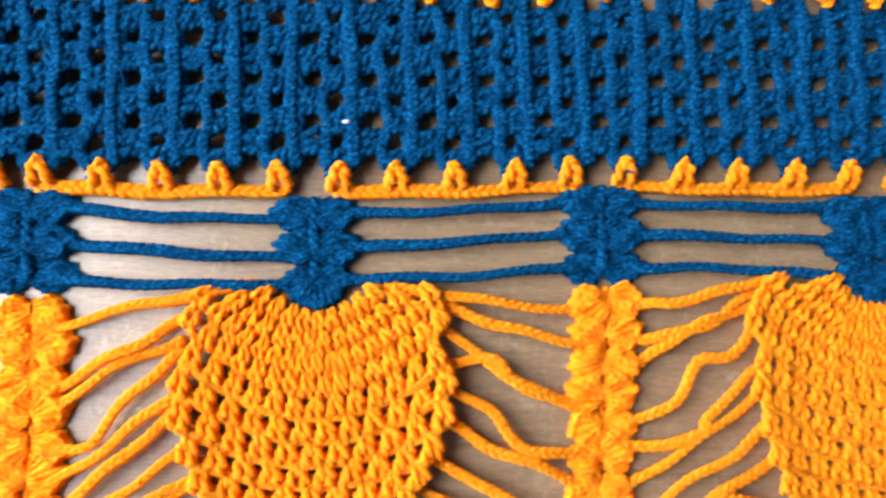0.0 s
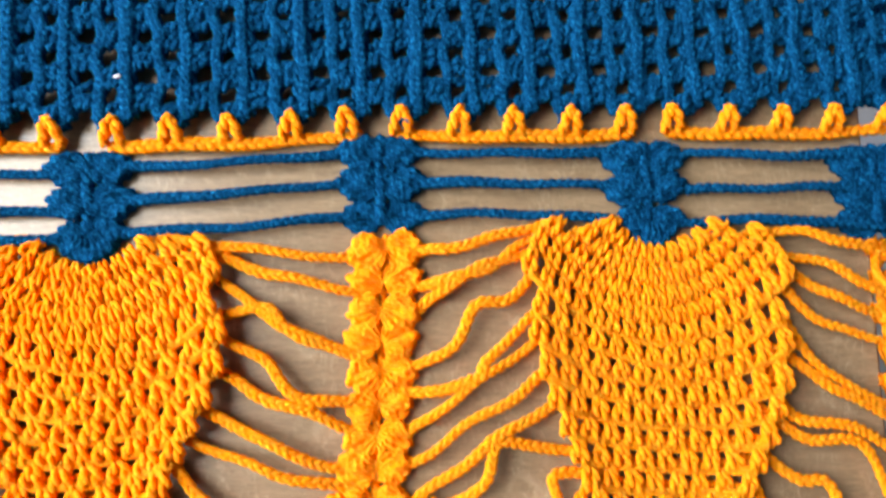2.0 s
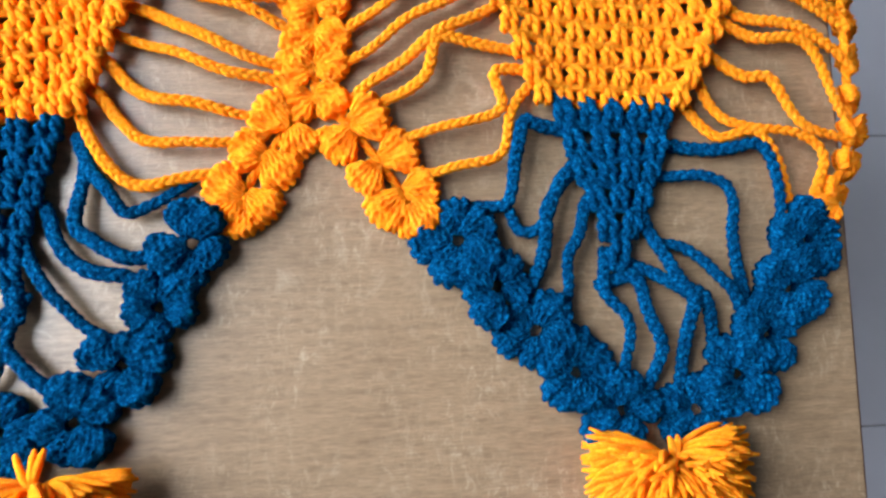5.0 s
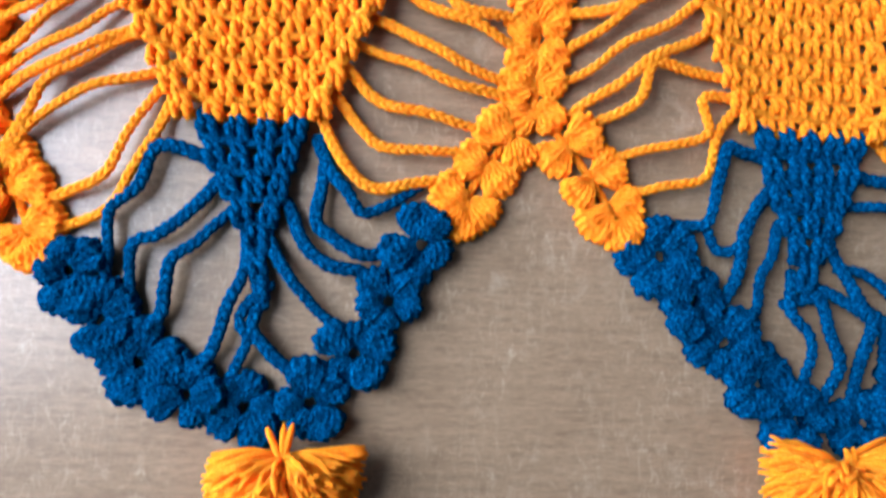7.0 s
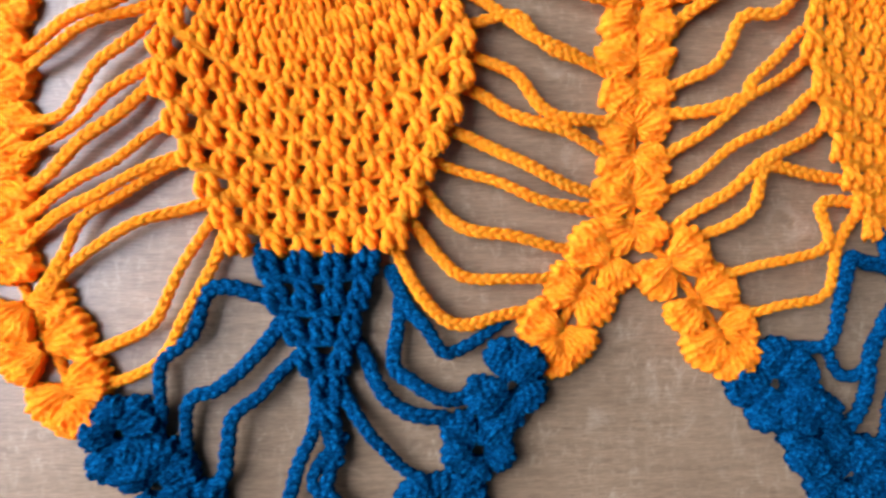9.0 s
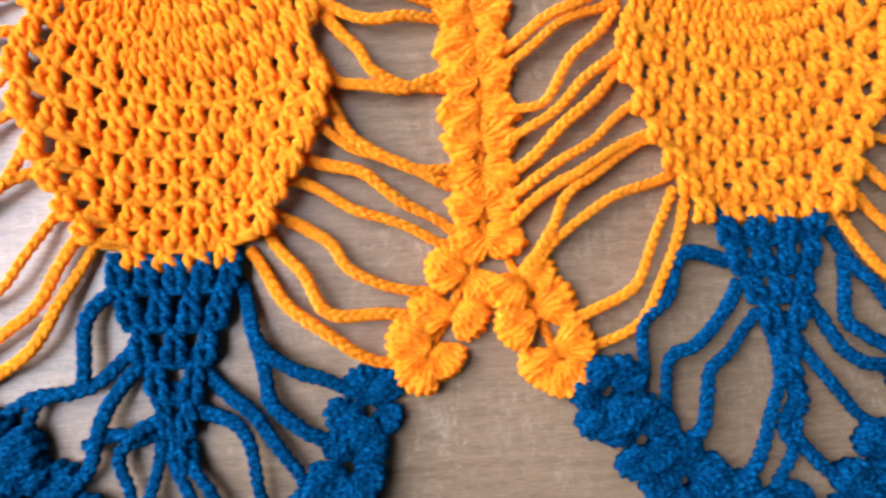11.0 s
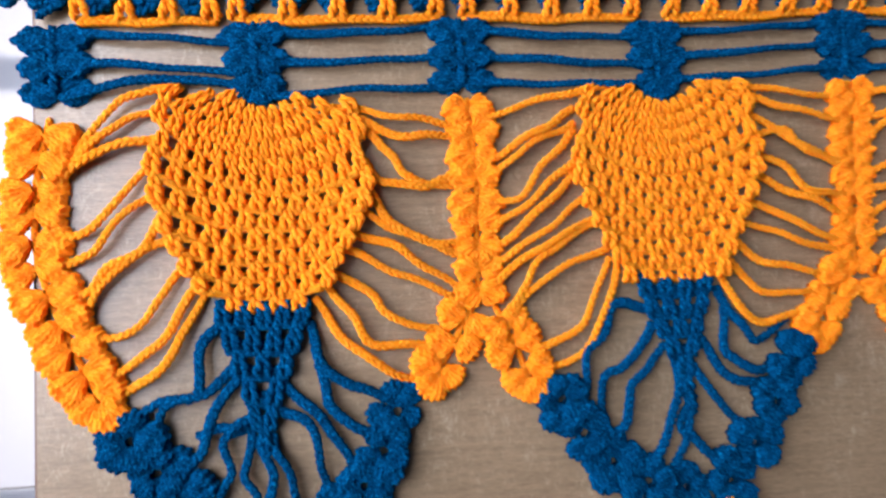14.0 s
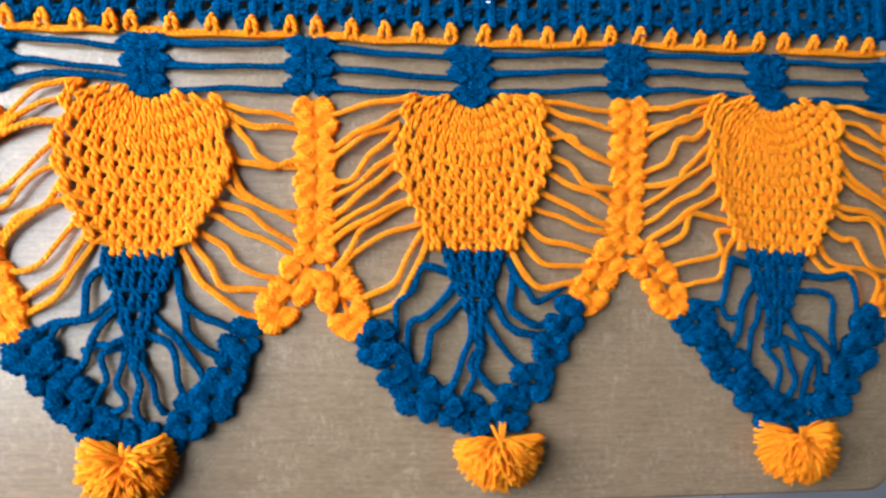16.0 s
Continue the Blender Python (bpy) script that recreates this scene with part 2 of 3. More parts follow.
class Yarn:
    """Tubes of yarn gathered into one mesh."""

    def __init__(self):
        self.v, self.f, self.n = [], [], 0

    def frames(self, p):
        t = np.gradient(p, axis=0)
        t /= np.linalg.norm(t, axis=1)[:, None] + 1e-9
        up = np.where(np.abs(t[:, 2:3]) > 0.9, np.array([[1.0, 0, 0]]), np.array([[0, 0, 1.0]]))
        a = np.cross(t, up)
        a /= np.linalg.norm(a, axis=1)[:, None] + 1e-9
        return a, np.cross(a, t)

    def tube(self, p, r, sides=6):
        p = np.asarray(p, float)
        m = len(p)
        a, b = self.frames(p)
        r = np.ones(m) * r * np.array([rng.uniform(0.88, 1.12) for _ in range(m)])
        r[0] *= 0.45
        r[-1] *= 0.45
        ang = np.linspace(0, 2 * math.pi, sides, endpoint=False)
        ring = p[:, None] + r[:, None, None] * (np.cos(ang)[None, :, None] * a[:, None] + np.sin(ang)[None, :, None] * b[:, None])
        self.v.append(ring.reshape(-1, 3))
        k = self.n
        for i in range(m - 1):
            for j in range(sides):
                j2 = (j + 1) % sides
                self.f.append((k + i * sides + j, k + i * sides + j2, k + (i + 1) * sides + j2, k + (i + 1) * sides + j))
        self.f.append(tuple(k + j for j in range(sides))[::-1])
        self.f.append(tuple(k + (m - 1) * sides + j for j in range(sides)))
        self.n += m * sides

    def cord(self, p, w, pitch=8.0, plies=2, sides=6, taper=0.0, drop=None):
        p = np.asarray(p, float)
        a, b = self.frames(p)
        s = np.r_[0, np.cumsum(np.linalg.norm(np.diff(p, axis=0), axis=1))]
        ww = w * (1 - taper * np.abs(np.linspace(-1, 1, len(p))) ** 2)
        if drop:
            ww = w * np.interp(np.linspace(0, 1, len(p)), (0, 0.3, 0.65, 0.88, 1), drop)
        start = rng.uniform(0, 6.28)
        for k in range(plies):
            ang = 2 * math.pi * (s / pitch + k / plies) + start
            off = (0.23 * ww)[:, None] * (np.cos(ang)[:, None] * a + np.sin(ang)[:, None] * b)
            self.tube(p + off, 0.29 * ww, sides)

    def plait(self, p, w, pitch=10.0):
        """A row of chain stitches: three plies that cross over one another in turn."""
        p = np.asarray(p, float)
        a, b = self.frames(p)
        s = np.r_[0, np.cumsum(np.linalg.norm(np.diff(p, axis=0), axis=1))]
        start = rng.uniform(0, 6.28)
        slow = 1 + 0.12 * np.sin(s / 17 + start)
        for k in range(3):
            ang = 2 * math.pi * (s / pitch + k / 3) + start
            off = (0.23 * w * slow * np.sin(ang))[:, None] * a + (0.14 * w * np.sin(2 * ang))[:, None] * b
            self.tube(p + off, 0.275 * w * slow, 6)

    def shell(self, base, ang, length, spread, n=6, z=2.0, puff=2.0, point=0.0, root=0.0, droop=0.0, hole=0.0, ridge=0.8, fall=0.5, knob=0.34):
        """A fan of tall stitches from one place, in one skin: a ridge for each stitch, twisted, with the looped edge along its top."""
        per, rings = 5, max(8, int(length / 0.75))
        m = n * per + 1
        s = np.linspace(-1, 1, m)[None, :]
        v = np.linspace(0, 1, rings)[:, None]
        ph = (s + 1) / 2 * n
        cell = np.minimum(ph.astype(int), n - 1)
        lean = np.array([rng.uniform(-1, 1) for _ in range(n)])[cell]
        high = np.array([rng.uniform(0.75, 1.25) for _ in range(n)])[cell]
        far = np.array([rng.uniform(-0.35, 0.35) for _ in range(n)])[cell]
        up = np.abs(np.sin(math.pi * ph)) ** 0.8
        le = (length + far) * (1 - point * np.abs(s)) * (1 - 0.22 * np.abs(s) ** 2.6) * (0.92 + 0.08 * up)
        r = hole + (le - hole) * v
        a = np.radians(ang + spread / 2 * s * (1 - 0.12 * np.maximum(0, v - 0.7) / 0.3))
        x = base[0] + r * np.cos(a) - root * s * math.sin(radians(ang))
        yy = base[1] + r * np.sin(a) + root * s * math.cos(radians(ang))
        dome = np.sin(math.pi * (0.15 + 0.66 * v)) ** 0.9
        side = np.clip((1 - np.abs(s)) * n * 0.9, 0, 1) ** 0.5
        edge = np.clip((1 - v) * length / 1.6, 0, 1) ** 0.5
        row = np.clip(v * length / 2.5, 0, 1)
        zz = z + puff * dome * (1 - 0.3 * s * s)
        zz = zz + ridge * high * (up - 0.5) * row * np.clip((0.86 - v) * 4, 0.2, 1)
        zz = zz + knob * np.sin(2 * math.pi * (v * length / 3.2 + 0.9 * ph + lean))
        lump = [rng.uniform(0, 6.28) for _ in range(4)]
        zz = zz + 0.8 * np.sin(0.55 * (x - base[0]) + lump[0]) * np.sin(0.6 * (yy - base[1]) + lump[1])
        zz = zz + np.array([rng.gauss(0, 0.13) for _ in range(rings * m)]).reshape(rings, m)
        x = x + 0.22 * np.sin(1.9 * r + lump[2] + 3 * s)
        yy = yy + 0.22 * np.sin(2.1 * r + lump[3] - 3 * s)
        zz = zz + 1.0 * np.exp(-((v - 0.84) / 0.09) ** 2) * (0.45 + 0.55 * np.sin(2 * math.pi * ph + 2 * lean)) * side
        low = np.maximum(0.7, z - 2.2)
        zz = low + (zz - low) * (fall + (1 - fall) * side) * (0.35 + 0.65 * edge) - droop * r
        top = np.stack([np.broadcast_to(q, zz.shape) for q in (x, yy, zz)], -1)
        ring = [(i, 0) for i in range(rings)] + [(rings - 1, j) for j in range(1, m)] + [(i, m - 1) for i in range(rings - 2, -1, -1)] + [(0, j) for j in range(m - 2, 0, -1)]
        mid = top[rings // 2, m // 2]
        skirt = np.array([top[q] for q in ring])
        skirt = np.c_[mid[:2] + (skirt[:, :2] - mid[:2]) * 0.93, np.full(len(ring), float(low) - 0.5 - droop * length * 0.5)]
        k, k2 = self.n, self.n + rings * m
        self.v += [top.reshape(-1, 3), skirt]
        for i in range(rings - 1):
            for j in range(m - 1):
                q = k + i * m + j
                self.f.append((q, q + m, q + m + 1, q + 1))
        c = len(ring)
        for q in range(c):
            (i0, j0), (i1, j1) = ring[q], ring[(q + 1) % c]
            self.f.append((k + i0 * m + j0, k + i1 * m + j1, k2 + (q + 1) % c, k2 + q))
        self.n += rings * m + c

    def link(self, name, material, parent=None, label=""):
        me = bpy.data.meshes.new(name)
        v = np.vstack(self.v) * 0.001
        v[:, 2] += ZT
        me.from_pydata(v.tolist(), [], self.f)
        me.polygons.foreach_set("use_smooth", [True] * len(me.polygons))
        me.materials.append(material)
        ob = new(name, me)
        ob.parent = parent
        if label:
            tagged(ob, label)
        return ob


def lay(pts, z0=2.4, z1=3.6, step=1.2, waver=0.35):
    """A strand over the table, a little raised along its middle, with small wavers."""
    p = spline(pts, step)
    s = np.linspace(0, 1, len(p))
    a, b, c = (rng.uniform(0, 6.28) for _ in range(3))
    if np.abs(p[:, 2]).max() == 0:
        p[:, 2] = z0 + (z1 - z0) * np.sin(s * math.pi) + 0.35 * np.sin(s * 9 + a)
    p[:, 0] += waver * np.sin(s * 11 + b)
    p[:, 1] += waver * np.sin(s * 13 + c)
    return p


def strand(parent, material, *pts, w=4.0, z0=2.0, z1=6.0, name="chain_strand", reach=(7.0, 7.0)):
    p = [np.array(q, float) for q in pts]
    for i, j, far in ((0, 1, reach[0]), (-1, -2, reach[1])):
        d = p[i] - p[j]
        p[i] = p[i] + d / np.linalg.norm(d) * far
    y = Yarn()
    blue = material is BLUE and name == "chain_strand"
    y.plait(lay(p, z0, z1, 1.0, 0.35 if name == "chain_bar" else 0.9 if blue else 0.7), w * (1.18 if blue else 1.0), rng.uniform(9.0, 10.5))
    return y.link(name, material, parent)


def worked(y, left, right, mid, rows, wide, z=2.2, thick=1.0, grow=1.0, curl=0.0, teeth=False, slant=0.01, open_from=0.27, least=8.2, saw=0.0, narrowing=False):
    """Rows of paired tall stitches between two edges; each row sags through its middle, rows widen by grow, and their ends step out by saw."""
    cuts = np.cumsum([0] + [1 + (grow - 1) * min(1.0, max(0.0, i / rows - 0.25) * 5) for i in range(rows)])
    cuts = cuts / cuts[-1]

    def at(line, v):
        s = np.linspace(0, 1, len(line))
        return np.array([np.interp(v, s, [q[k] for q in line]) for k in (0, 1)])

    def place(v, u):
        a, b, m = at(left, v), at(right, v), at(mid, v)
        i = min(rows - 1, max(0, int(np.searchsorted(cuts, v, "right")) - 1))
        f = (v - cuts[i]) / (cuts[i + 1] - cuts[i])
        out = (b - a) / np.linalg.norm(b - a) * saw * (min(1.0, max(0.0, f)) - 0.45)
        a, b = a - out, b + out
        c = 2 * m - (a + b) / 2
        return a * (1 - u) ** 2 + 2 * c * u * (1 - u) + b * u * u

    def length(v):
        pts = np.array([place(v, u) for u in np.linspace(0, 1, 13)])
        return np.linalg.norm(np.diff(pts, axis=0), axis=1).sum()

    def rise(u):
        return curl * max(0.0, (u - 0.7) / 0.3) ** 1.5 + curl * 0.5 * max(0.0, (0.2 - u) / 0.2)

    for i in range(rows):
        v0, v1 = cuts[i], cuts[i + 1]
        vm = (v0 + v1) / 2
        run = length(vm)
        pair = wide[0] + (wide[1] - wide[0]) * min(1.0, max(0.0, i / rows - 0.2) * 4)
        high = v1 - v0
        tall = np.linalg.norm(place(v1, 0.5) - place(v0, 0.5))
        open_row = v0 >= open_from and pair > least
        n = run / pair if open_row else max(2, round(run / pair))
        cell = run / n
        w = thick * min(4.7, cell * (0.445 if open_row else 0.5))
        us = [0.5 + (k + 0.5 * (i % 2)) / n for k in range(-40, 41)]
        rim = (0.14 if open_row else 0.32) / n
        us = [u for u in us if rim < u < 1 - rim] or [0.5]
        upright = 0.85 if open_row else 0.3
        if narrowing:
            n, upright = max(1, round(run / pair)), 0.0
            us = [(k + 0.5) / n for k in range(n)]

        def at_row(v, u):
            """The place across the row at v that lies straight under u of the row's middle."""
            k = 1 + upright * (run / length(v) - 1)
            return place(v, min(1.0, max(0.0, 0.5 + (u - 0.5) * k)))

        for u in us:
            zz = z + rise(u) * (1.0 if open_row else 0.6) + rng.uniform(-0.25, 0.25)
            lean = slant + rng.uniform(-0.05, 0.05)
            foot, head = (0.06 if i == 0 else 0.09, 0.225) if open_row else (0.13, 0.24)
            for leg in (-1, 1):
                jx, jy, jz = (rng.uniform(-0.3, 0.3) for _ in range(3))
                p0 = at_row(max(-0.02, v0 - 0.24 * high), u + (leg * foot - lean) / n)
                q0 = at_row(v0 + 0.25 * high, u + (leg * (foot * 0.7 + head * 0.3) - lean * 0.4) / n)
                q1 = at_row(v0 + 0.66 * high, u + (leg * head + lean * 0.4) / n)
                p1 = at_row(min(1.03, v1 + 0.10 * high), u + (leg * head * 0.9 + lean) / n)
                line = spline([(*p0, zz - 0.4), (q0[0] + jx, q0[1] + jy, zz + 1.3), (q1[0] + jy, q1[1], zz + 2.0 + jz), (*p1, zz - 0.2)], 1.2)
                y.cord(line, w * rng.uniform(0.92, 1.1), 8.5, 2, 6, 0, (0.85, 1.0, 1.08, 1.0, 0.8))
            m0, m1 = at_row(v0 + 0.05 * high, u), at_row(v0 + 0.9 * high, u)
            y.tube(spline([(*m0, zz - 0.6), (*m1, zz - 0.4)], 2.5), w * 0.55, 5)
        many = np.linspace(us[0] - 0.42 / n, us[-1] + 0.42 / n, max(8, int(2 * n)))
        many = np.clip(many, 0.0, 1.0)
        if i < rows - 1 or not teeth:
            y.plait(spline([(*place(v1, u), z + rise(u) + (0.7 if open_row else -0.9) + rng.uniform(-.4, .4)) for u in many], 1.2), 4.4 if open_row else 3.6, cell * 0.5)
        for f in ((0.80, 0.62) if open_row else (0.75, 0.45)):
            y.cord(spline([(*place(v0 + f * high, u), z + rise(u) - 0.6 + rng.uniform(-.5, .5)) for u in many[1:-1]], 1.4), min(3.8, tall * 0.42), 4.4, 2, 6, 0.3)


valance = tagged(new("crochet_valance"), "hand crocheted orange and blue yarn valance laid flat", "valance")

# ---- blue band with its edgings ----
def band():
    y = Yarn()
    top = lambda x: 107.5 - 0.025 * (x - 200)
    foot = lambda x: 46.5 - 0.018 * (x - 200)
    x = -195.0
    while x < 388:
        period = 20.4
        b, t = foot(x), top(x)
        rows = 4
        step = (t - b) / (rows + 0.2)
        post = lay([(x, b - 2), *((x + rng.uniform(-1.2, 1.2), b + (t - b) * k / 5) for k in range(1, 5)), (x, t + 1)], 5.6, 6.4)
        y.plait(post, 5.6, rng.uniform(7.0, 9.0))
        for d in (-1.7, 1.7):
            y.cord(lay([(x + d, b - 1), (x + d + rng.uniform(-.5, .5), (t + b) / 2), (x + d, t)], 4.4, 5.0), 4.4, 9, 2, 5)
        mx = x + period * 0.53
        wave = [(mx + 1.0 * (-1) ** k + rng.uniform(-.7, .7), b - 3 + (t - b + 3) * k / 8) for k in range(9)]
        y.plait(lay(wave, 5.0, 5.8), 5.6, rng.uniform(6.0, 8.0))
        for k in range(rows + 1):
            for side, x0, x1, shift in ((0, x, mx, 0.5), (1, mx, x + period, 0.0)):
                yc = b + (k + shift) * step - 0.5
                if yc > t + 1:
                    continue
                for d in (-3.3, -0.2, 2.9):
                    tilt = rng.uniform(0.2, 2.4)
                    y.cord(lay([(x0, yc + d - tilt), ((x0 + x1) / 2, yc + d + rng.uniform(-.8, .8)), (x1, yc + d + tilt)], 3.8 + rng.uniform(-.6, .6), 5.6 + rng.uniform(-.8, .8)), 4.6, rng.uniform(4.5, 7.0), 2, 6)
        x += period
    for k in range(7):
        x = 380.0 + 3.2 * k
        y.cord(lay([(x, foot(x) - 1), (x + 0.6, (foot(x) + top(x)) / 2), (x, top(x))], 3.0 - 0.7 * k, 3.4 - 0.7 * k), 5.0, 9, 2, 5)
    y.link("mesh_band", BLUE, valance, "blue mesh band in openwork crochet")


band()


def edging(x0, y0, x1, y1, bend, posts, up, name, label):
    y = Yarn()
    line = lay([(x0, y0), ((x0 + x1) / 2, (y0 + y1) / 2 + bend), (x1, y1)], 2.6, 3.2)
    y.plait(line, 5.2, 10.5)
    for k in range(posts):
        s = (k + 0.12) / (posts - 0.76)
        px, py = x0 + (x1 - x0) * s, y0 + (y1 - y0) * s + bend * (1 - (2 * s - 1) ** 2)
        lean = rng.uniform(-1.0, 1.0)
        for d in (-2.4, 2.3):
            y.cord(spline([(px + d * 1.35, py, 2.8), (px + d * 0.95 + lean * 0.4, py + up * 0.5, 6.2), (px + d * 0.5 + lean, py + up * 1.06, 7.6)], 1.4), 4.6, 8, 2, 6)
        y.cord(spline([(px - 1.8 + lean, py + up * 0.98, 6.6), (px + lean, py + up * 1.22, 8.0), (px + 1.8 + lean, py + up * 0.98, 6.6)], 1.0), 3.6, 8, 2, 6)
    y.link(name, ORANGE, valance, label)


for x0, y0, x1, y1 in ((-168, 46, -109, 44), (-103, 44, -8, 42), (2, 42, 88, 38.5), (103, 38, 190, 38), (204, 38, 291, 35), (304, 35, 390, 32.5)):
    edging(x0, y0, x1, y1, -1.0, 4 if x1 - x0 < 65 else 5, 7.4, "picot_edging", "orange chain edging with upright picots")


def top_edging():
    """One chain along the top, pulled down at each picot that holds the band."""
    y = Yarn()
    step = 20.3
    crest = lambda x: 117.0 - 0.016 * (x - 50) + 1.5 * math.sin(x / 19.0 + 2.2) + 0.8 * math.sin(x / 31.0)
    xs = [38.6 + step * k for k in range(-10, 18)]
    line = [(xs[0] - 8, crest(xs[0] - 8))]
    for x in xs:
        line += [(x, crest(x) - 1.2), (x + step / 2, crest(x + step / 2) + rng.uniform(-.5, .8))]
    y.plait(lay(line, 3.0, 3.4), 4.6, 9.5)
    for x in xs:
        lean, top = rng.uniform(-1.5, 1.5), crest(x) - 1.0
        for d in (-3.4, 3.2):
            y.cord(spline([(x + d, top, 3.2), (x + d * 0.75 + lean * 0.4, top - 4.0, 7.0), (x + d * 0.3 + lean, top - rng.uniform(8.4, 9.6), 8.6)], 1.3), 3.6, 8, 2, 6)
        y.cord(spline([(x - 1.6 + lean, top - 8.6, 7.6), (x + lean, top - 10.0, 9.0), (x + 1.6 + lean, top - 8.6, 7.6)], 1.0), 3.0, 8, 2, 6)
    y.link("top_edging", ORANGE, valance, "orange chain edging along the top")


top_edging()

# ---- blue ladder: hubs and bars ----
def hub(cx, cy, cup):
    y = Yarn()
    y.cord(lay([(cx, cy + 19), (cx - 0.5, cy + 5), (cx, cy - 12)], 2.4, 2.8), 5.0, 7)
    core = y.link("hub", BLUE, valance, "blue shell stitch motif joining the bars")
    for k, dy in enumerate((13, 1.5, -10)):
        for sg, ang in ((1, 0), (-1, 180)):
            y = Yarn()
            out = rng.uniform(17.0, 19.0) * (0.85 if cup and k == 2 else 1.0)
            y.shell((cx - sg * 0.8, cy + dy - 1.0), ang + sg * rng.uniform(2, 12), out, rng.uniform(94, 104), 7, (2.0 if k < 2 or cup else 0.9) + rng.uniform(0, 0.6), 2.4 if k < 2 or cup else 1.5, 0.5, 1.8, 0.0, 0.0, 0.9)
            y.link("shell", BLUE, core)
    if cup:
        y = Yarn()
        y.shell((cx, cy - 7), 270, 14.5, 176, 11, 2.4, 2.6, 0.06, 0.0, 0.0, 0.6, 0.9)
        y.link("cup", BLUE, core)


for cx, cy, cup in ((-179, 25, False), (-94, 24, True), (0, 22, False), (97, 17, True), (198, 19, False), (295, 13, True), (382, 8, False)):
    hub(cx, cy, cup)


def bar(*pts):
    strand(valance, BLUE, *pts, w=4.2, z0=2.8, z1=5.0, name="chain_bar")


bar((-170, 40), (-141, 37), (-109, 34))
bar((-171, 27), (-141, 24), (-107, 20))
bar((-171, 13), (-138, 18), (-110, 15))
bar((-81, 37), (-48, 35), (-13, 37))
bar((-80, 23), (-49, 22), (-13, 23))
bar((-81, 8), (-49, 9), (-12, 8))
bar((15, 34), (47, 30), (84, 29))
bar((13, 22), (47, 18), (85, 15))
bar((13, 9), (46, 7), (81, 6))
bar((112, 30), (150, 30), (183, 32))
bar((112, 18), (149, 19), (182, 21))
bar((114, 7), (149, 7), (183, 9))
bar((216, 31), (247, 29), (284, 28))
bar((215, 20), (246, 18), (283, 16))
bar((215, 8), (245, 7), (282, 3))
bar((317, 27), (346, 24), (381, 24))
bar((316, 13), (344, 12), (379, 11))
bar((313, 1), (343, 0), (382, -4))

# ---- scallops ----
def fan_column(parent, pts, n):
    """Shells in pairs up both sides of a seam."""
    line = spline(pts, 1.0)
    seam = Yarn()
    seam.cord(lay(pts, 0.9, 1.1), 3.2, 8, 3)
    seam.link("seam", ORANGE, parent)
    for k in range(n):
        i = int((k + 0.5) / n * (len(line) - 1))
        x, yy, _ = line[i]
        for side, sg in ((0, 1), (180, -1)):
            y = Yarn()
            tip = (-1) ** k * 17 + rng.uniform(-7, 7)
            y.shell((x + sg * 0.2, yy - 0.5 + (-1) ** k * 1.2), side - sg * tip, 14.2 * rng.uniform(0.9, 1.1), rng.uniform(104, 118), 7, 1.8 + rng.uniform(0, 0.7), 2.4, 0.44, 2.8, 0.0, 0.0, 1.0)
            y.link("shell", ORANGE, parent)


def petal(parent, material, x, yy, ang, length=11.0, spread=84, z=2.0, puff=3.0, n=4, droop=0.0):
    y = Yarn()
    y.shell((x, yy), ang, length, spread, n, z, puff, 0.02, 2.0, droop, 0.3, 0.7)
    y.link("petal", material, parent)


def petal_run(parent, material, pts, every, out, length=14.2, z=2.2, puff=2.8, inner=0.95, end=True, droop=0.0):
    """Petals on both sides of a line, as small flowers set end to end; out is the outer side (1 left of the way, -1 right)."""
    line = spline(pts, 0.5)
    s = np.r_[0, np.cumsum(np.linalg.norm(np.diff(line, axis=0), axis=1))]
    n = max(2, round(s[-1] / every))
    core = Yarn()
    core.cord(lay(pts, z - 1.2, z - 1.0), 3.2, 9, 3)
    core.link("petal_stem", material, parent)
    for k in range(n):
        i = int(np.searchsorted(s, (k + 0.5) / n * s[-1]))
        i = min(max(i, 2), len(line) - 3)
        d = line[i + 2] - line[i - 2]
        a = math.degrees(math.atan2(d[1], d[0]))
        d = d / np.linalg.norm(d)
        for turn, le, dr in ((90 * out, length, droop), (-90 * out, length * inner, 0)):
            if le < 3:
                continue
            petal(parent, material, line[i][0] + rng.uniform(-1, 1), line[i][1] + rng.uniform(-1, 1), a + turn * rng.uniform(0.66, 0.96), le * rng.uniform(0.9, 1.1), rng.uniform(80, 94), z + rng.uniform(-0.3, 1.8), puff * rng.uniform(0.8, 1.3), 7, dr)
        if k == n - 1 and end:
            petal(parent, material, line[i][0] + d[0] * 3, line[i][1] + d[1] * 3, a, length * 0.95, 96, z + 1.2, puff, 7)


def rosette_run(parent, material, pts, every, radius, z=2.8, puff=3.0):
    """Five-petalled rosettes with a sunken middle, set edge to edge along a line."""
    line = spline(pts, 0.5)
    s = np.r_[0, np.cumsum(np.linalg.norm(np.diff(line, axis=0), axis=1))]
    n = max(2, round(s[-1] / every))
    for k in range(n):
        i = min(int(np.searchsorted(s, 4.0 + k / (n - 1) * (s[-1] - 8.0))), len(line) - 1)
        turn, lift = rng.uniform(0, 60), rng.uniform(0.0, 1.6)
        for q in range(5):
            y = Yarn()
            y.shell(line[i][:2], turn + 72 * q + rng.uniform(-15, 15), radius * rng.uniform(0.8, 1.16), rng.uniform(66, 80), 5, z + lift + rng.uniform(-1.0, 2.2), puff * rng.uniform(0.8, 1.3), 0.02, 1.2, 0.0, 1.7, 0.6, 0.5, 0.55)
            y.link("petal", material, parent)


